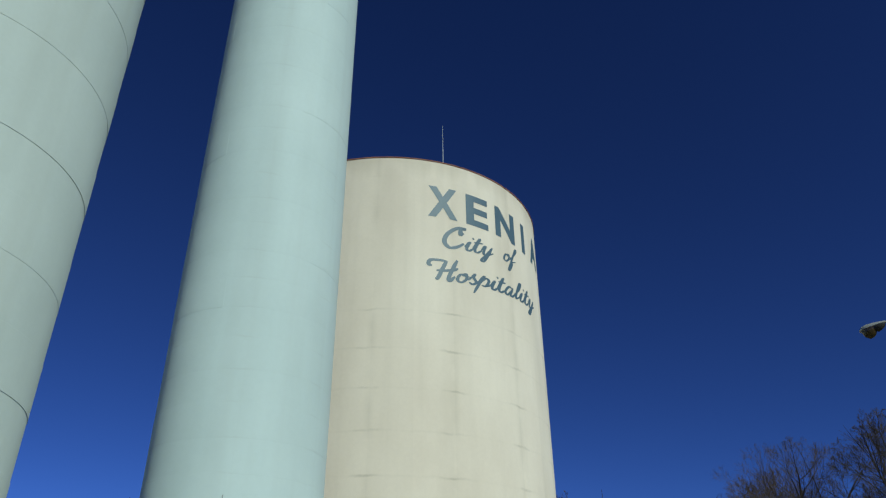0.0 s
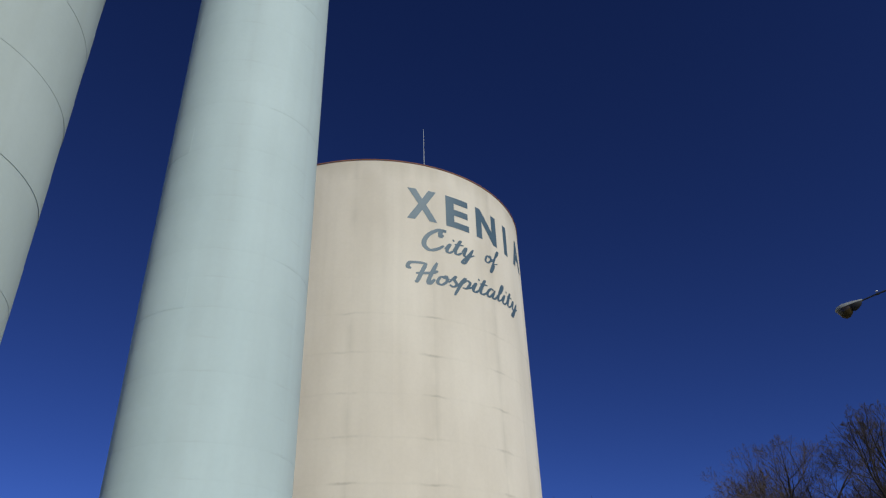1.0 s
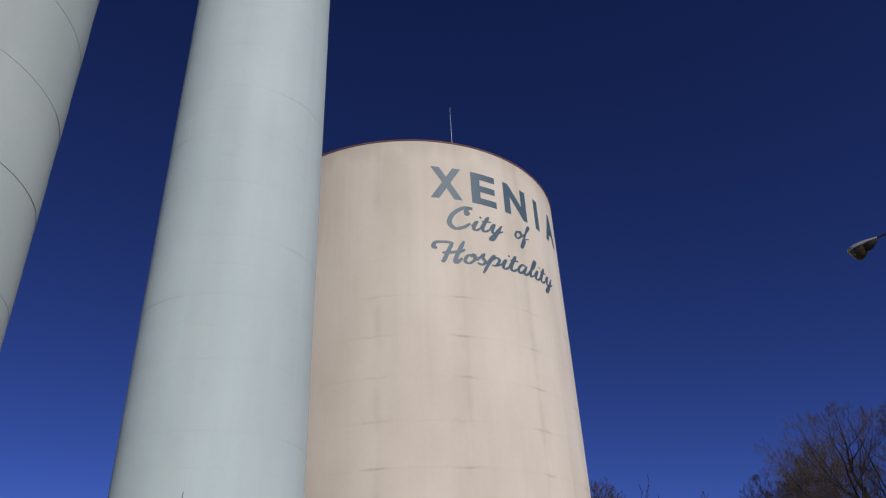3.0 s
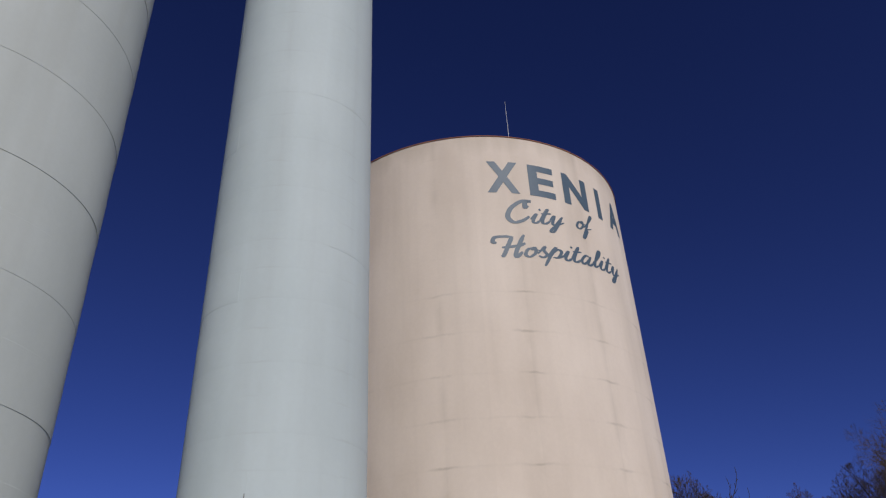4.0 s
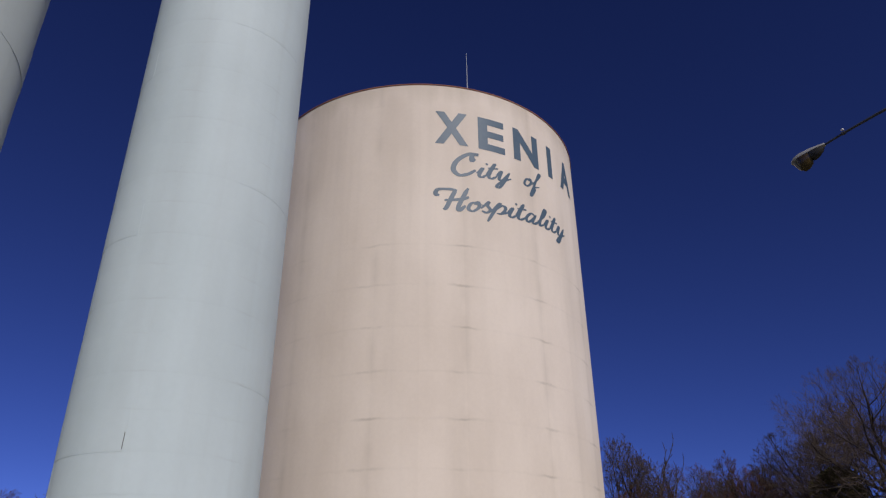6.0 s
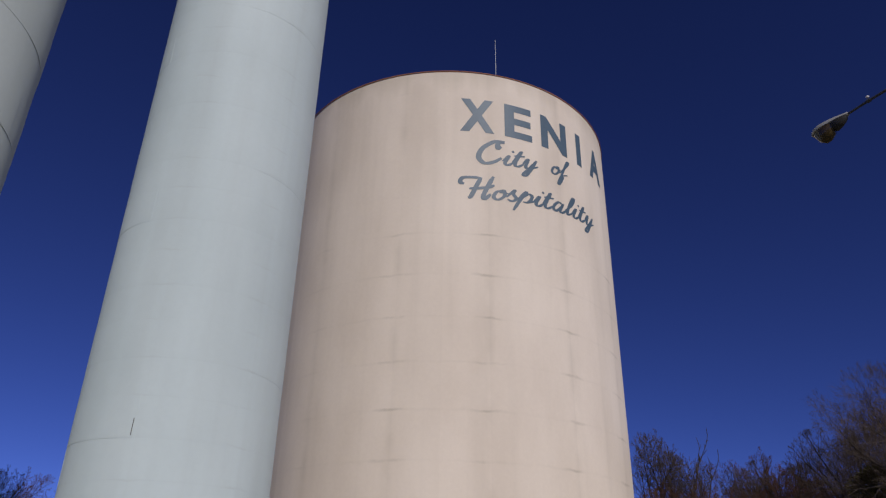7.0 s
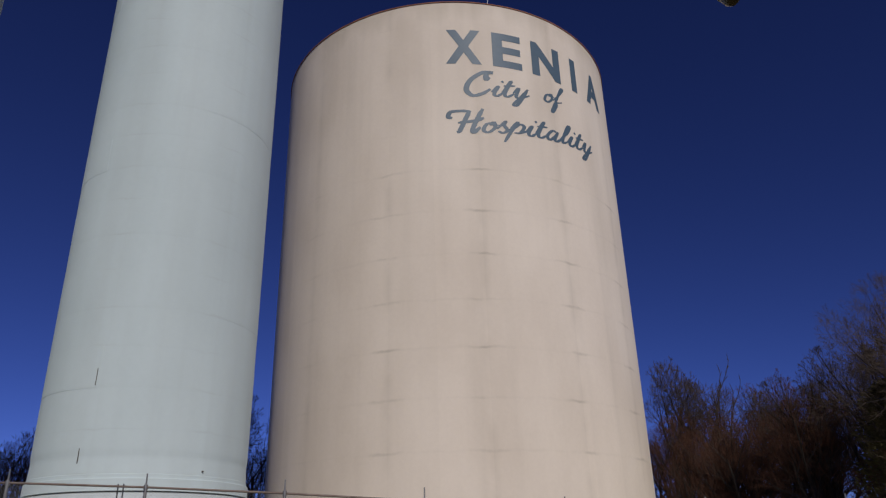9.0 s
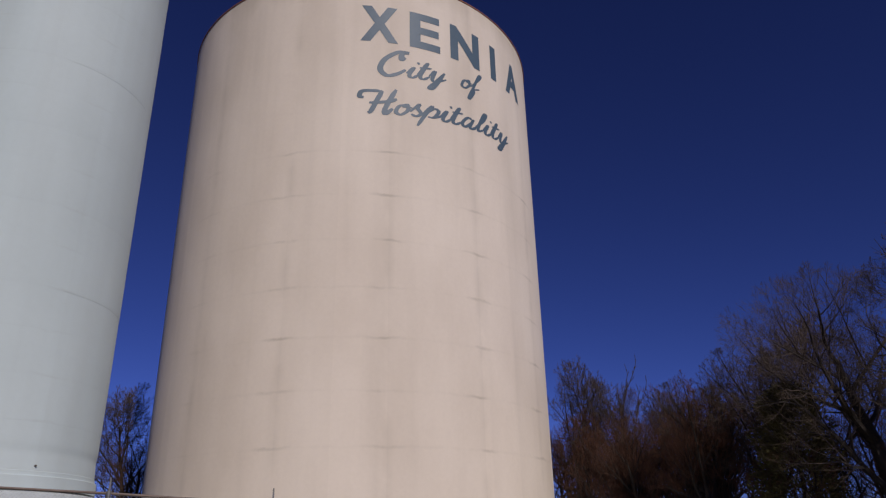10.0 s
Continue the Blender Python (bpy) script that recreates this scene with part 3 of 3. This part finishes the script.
# ---- trees ----
def grow(seed, height, trunk_r, spread, levels, crotch, kids, limb_angle, twig_len=0.6, droop=0.0, stems=1, min_r=0.0042, leaders=0.35, dome=None):
    """A bare tree: (thick pieces, thin pieces) of tapered, bent branches."""
    rng = random.Random(seed)
    thick, thin = [], []
    lumps = [rng.uniform(0, 6.28) for _ in range(4)]

    def outside(p):
        """Whether a point lies beyond the uneven dome that the crown fills."""
        if dome is None:
            return False
        wide, tall, middle = (k * height for k in dome)
        a = math.atan2(p.y, p.x)
        h = (p.z - middle) / tall
        lump = 1 + 0.09 * math.sin(3 * a + lumps[0] + 4 * h) + 0.07 * math.sin(5 * a + lumps[1] - 7 * h) + 0.05 * math.sin(9 * h + lumps[2])
        return (p.x * p.x + p.y * p.y) / (wide * wide) + (h * h if h > 0 else 0.35 * h * h) > lump * lump

    def twig(p, d, length, r):
        """The last shoot of a branch: a three-sided point."""
        u = d.orthogonal().normalized() * r
        w = d.cross(u)
        tip = p + d * length + Vector((rng.gauss(0, 1), rng.gauss(0, 1), rng.gauss(0, 1))) * 0.08 * length
        thin.append(([tuple(p + u), tuple(p - u * 0.5 + w * 0.87), tuple(p - u * 0.5 - w * 0.87), tuple(tip)], [(0, 1, 3), (1, 2, 3), (2, 0, 3)]))

    def branch(p, d, length, r, level):
        if level > 0:
            if outside(p):
                return
            while length > 0.15 and outside(p + d * length):
                length *= 0.75
        if level >= levels:
            twig(p, d, length, r)
            return
        n = 5 if level < 2 else (3 if level < levels - 1 else (2 if level < levels else 1))
        pts, rad = [p.copy()], [r]
        q, dd = p.copy(), d.copy()
        for i in range(n):
            bend = Vector((rng.gauss(0, 1), rng.gauss(0, 1), rng.gauss(0, 0.6))) * (0.09 + 0.03 * level)
            dd = (dd + bend + Vector((0, 0, 0.09 - droop * level))).normalized()
            q = q + dd * (length / n)
            pts.append(q.copy())
            rad.append(max(r * (1 - 0.72 * (i + 1) / n), min_r))
        (thick if level < 3 else thin).append(tube(pts, rad, 7 if level == 0 else (5 if level == 1 else 3), level < 2))
        number = kids[min(level, len(kids) - 1)]
        turn = rng.random() * 6.28
        for c in range(number):
            t = crotch + (1 - crotch) * (c + rng.random() * 0.7) / number if level == 0 else 0.22 + 0.76 * (c + rng.random()) / number
            i = min(int(t * n), n - 1)
            base = pts[i].lerp(pts[i + 1], t * n - i)
            axis = (pts[i + 1] - pts[i]).normalized()
            turn += 2.4 + rng.uniform(-0.5, 0.5)
            side = axis.orthogonal().normalized()
            side.rotate(Matrix.Rotation(turn, 3, axis))
            ang = radians(limb_angle * rng.uniform(0.7, 1.25)) * (1 - 0.35 * t) * (1.0 if level < 2 else 0.82)
            nd = axis * math.cos(ang) + side * math.sin(ang)
            part_len = length * rng.uniform(0.42, 0.68) * (1.25 - 0.55 * t) * spread
            branch(base, nd, part_len, max(rad[i] * rng.uniform(0.45, 0.62), min_r), level + 1)
        if level > 0:
            branch(pts[-1], dd, length * leaders, rad[-1], level + 1)

    for s in range(stems):
        a = 6.28 * s / stems + rng.random()
        lean = 0.0 if stems == 1 else 0.22
        branch(Vector((0.25 * math.cos(a), 0.25 * math.sin(a), -0.3)) if stems > 1 else Vector((0, 0, -0.3)),
               Vector((lean * math.cos(a), lean * math.sin(a), 1)).normalized(), height * 0.72, trunk_r, 0)
    return thick, thin


def scaled(pieces, height):
    top = max(p[2] for v, f in pieces[0] + pieces[1] for p in v)
    k = height / top
    return [[([(x * k, y * k, z * k) for x, y, z in v], f) for v, f in group] for group in pieces]


def tree(x, y, height, label, seed, twig=TWIG, group="", turn=0.0, category="tree", **shape):
    pieces = scaled(grow(seed, height, **shape), height)
    made = thing("tree", (x, y, ground_height(x, y)), label, category, group)
    made.rotation_euler = (0, 0, turn)
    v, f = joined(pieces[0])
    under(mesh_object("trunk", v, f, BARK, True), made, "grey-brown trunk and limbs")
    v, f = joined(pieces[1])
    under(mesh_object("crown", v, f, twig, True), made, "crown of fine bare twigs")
    return made


WOOD = dict(trunk_r=0.26, spread=1.0, levels=5, crotch=0.35, kids=(8, 5, 4, 4, 9), limb_angle=54, dome=(0.46, 0.42, 0.6))
VASE = dict(min_r=0.0038, trunk_r=0.40, spread=1.12, levels=5, crotch=0.36, kids=(9, 6, 5, 5, 10), limb_angle=68, dome=(0.72, 0.45, 0.56))
BRUSH = dict(trunk_r=0.12, spread=0.95, levels=4, crotch=0.12, kids=(8, 5, 4, 11), limb_angle=56, stems=3, dome=(0.42, 0.46, 0.56))
THIN = dict(min_r=0.02, trunk_r=0.13, spread=0.34, levels=3, crotch=0.35, kids=(9, 4, 3), limb_angle=30)
DENSE = dict(min_r=0.0045, trunk_r=0.34, spread=1.0, levels=5, crotch=0.3, kids=(13, 7, 5, 5, 9), limb_angle=58, dome=(0.33, 0.42, 0.58))
DOME = dict(min_r=0.007, trunk_r=0.22, spread=0.9, levels=5, crotch=0.4, kids=(15, 7, 5, 4, 6), limb_angle=60, dome=(0.25, 0.36, 0.66))

big = tree(20.7, 42.3, 12.7, "wide bare tree with long spreading limbs beside the tanks", 11, TWIG, "bare trees", 0.4, **VASE)
round_top = tree(7.9, 60.0, 13.4, "bare tree with a rounded twiggy top behind the wide tank", 5, TWIG, "bare trees", 0.0, **DOME)
brush = tree(11.5, 53.0, 8.6, "bushy reddish-brown bare thicket tree", 21, TWIG_RED, "bare trees", 0.0, **BRUSH)
dark = tree(15.6, 48.0, 9.0, "dense dark-twigged bare tree in the thicket", 9, TWIG_RED, "bare trees", 1.0, **WOOD)
spike = tree(11.2, 65.0, 15.3, "thin bare tree rising above the thicket", 31, TWIG, "bare trees", 0.0, **THIN)

dense = tree(23.2, 37.7, 13.6, "dense dark bare tree with a domed crown beyond the street lamp", 14, TWIG_DARK, "bare trees", 0.6, **DENSE)

big.scale = (1.03, 1.03, 1.03)
round_top.scale = (0.92, 0.92, 1.03)

planting = random.Random(3)


def plant(source, *spots):
    """More trees of one kind: x, y and size of each."""
    for x, y, k in spots:
        c = copy_thing(source, pose(x, y, ground_height(x, y), 0, 0, planting.uniform(0, 360)))
        c.scale = (k, k, k * planting.uniform(0.95, 1.05))


plant(brush, (18.6, 44.4, 0.8), (20.6, 43.6, 0.85), (8.6, 58.5, 1.25), (11.2, 54.0, 1.05), (16.4, 58.5, 1.25), (19.5, 49.0, 1.0), (10.6, 56.5, 1.2), (13.8, 57.5, 1.2), (12.0, 50.5, 0.95), (15.6, 52.5, 1.0), (9.6, 52.0, 0.85), (12.2, 58.5, 1.15))
plant(dark, (19.0, 56.5, 1.25), (14.2, 47.0, 0.75), (13.2, 55.5, 1.0), (15.2, 57.0, 1.24), (8.4, 56.5, 1.0), (13.4, 50.0, 0.75), (9.0, 58.0, 1.1), (17.2, 60.0, 1.3), (23.5, 49.0, 1.1), (10.0, 60.0, 1.15), (26.5, 46.5, 1.1), (16.6, 45.0, 0.6))
plant(brush, (20.2, 46.0, 0.7), (-20.5, 55.5, 0.85), (-30.0, 49.0, 0.82), (-36.0, 43.5, 0.85))
plant(dark, (14.6, 46.2, 0.96), (7.6, 57.5, 0.95), (11.0, 52.5, 0.9), (24.5, 44.0, 1.15), (28.0, 42.0, 1.15), (-25.5, 52.0, 0.95), (-32.5, 46.0, 0.9), (-39.0, 40.0, 0.95))
plant(round_top, (10.7, 57.0, 0.84), (13.8, 60.0, 0.88), (21.0, 49.5, 1.0), (-22.8, 57.5, 0.9), (-28.5, 51.0, 0.68))
plant(dark, (-23.0, 58.0, 0.95), (-27.5, 55.0, 1.0), (-30.5, 52.5, 0.95), (-34.0, 49.5, 1.0), (-36.5, 47.0, 0.95), (-40.5, 44.5, 1.0), (-43.0, 41.0, 0.95), (-19.5, 60.0, 0.95))
plant(brush, (-26.0, 53.0, 0.85), (-33.5, 47.5, 0.9), (-38.5, 43.0, 0.85), (-18.0, 58.5, 0.95), (-31.5, 54.5, 1.0), (-35.0, 52.0, 1.0), (-38.5, 48.5, 1.05), (-41.5, 46.0, 1.0), (-28.5, 57.0, 1.0), (-24.5, 60.0, 1.0), (-21.0, 62.0, 1.0), (-44.0, 43.5, 1.0))
plant(dense, (14.8, 49.0, 0.72), (17.0, 46.4, 0.76))
plant(spike, (12.2, 65.4, 0.94))
plant(big, (26.5, 40.5, 0.9))


def cedar(x, y, height):
    """A dark evergreen: trunk with many small flat sprays of foliage in uneven tiers."""
    rng = random.Random(17)
    made = thing("evergreen_tree", (x, y, ground_height(x, y)), "dark olive evergreen cedar in the thicket", "tree")
    v, f = tube([(0, 0, -0.2), (0.05, 0, height * 0.5), (0, 0.05, height * 0.97)], [0.16, 0.1, 0.02], 7)
    under(mesh_object("trunk", v, f, BARK, True), made)
    verts, faces = [], []
    for i in range(15000):
        t = rng.random() ** 0.8
        z = height * (0.08 + 0.92 * t)
        a = rng.random() * 6.283
        lump = 0.75 + 0.35 * math.sin(a * 3 + z * 1.7) * math.sin(z * 2.3 + a)
        r = height * 0.36 * math.sqrt(max(1 - t * t, 0)) * lump * (0.45 + 0.6 * rng.random())
        p = Vector((r * math.cos(a), r * math.sin(a), z))
        d = Vector((math.cos(a) + rng.gauss(0, 0.4), math.sin(a) + rng.gauss(0, 0.4), rng.uniform(-0.1, 0.9))).normalized()
        s = Vector((rng.gauss(0, 1), rng.gauss(0, 1), rng.gauss(0, 1)))
        s = (s - d * s.dot(d)).normalized()
        ln, w = rng.uniform(0.12, 0.26), rng.uniform(0.02, 0.045)
        o = len(verts)
        verts += [tuple(p), tuple(p + d * ln * 0.5 + s * w), tuple(p + d * ln), tuple(p + d * ln * 0.5 - s * w)]
        faces.append((o, o + 1, o + 2, o + 3))
    under(mesh_object("crown", verts, faces, CEDAR), made)
    return made


cedar(17.8, 44.0, 8.0)
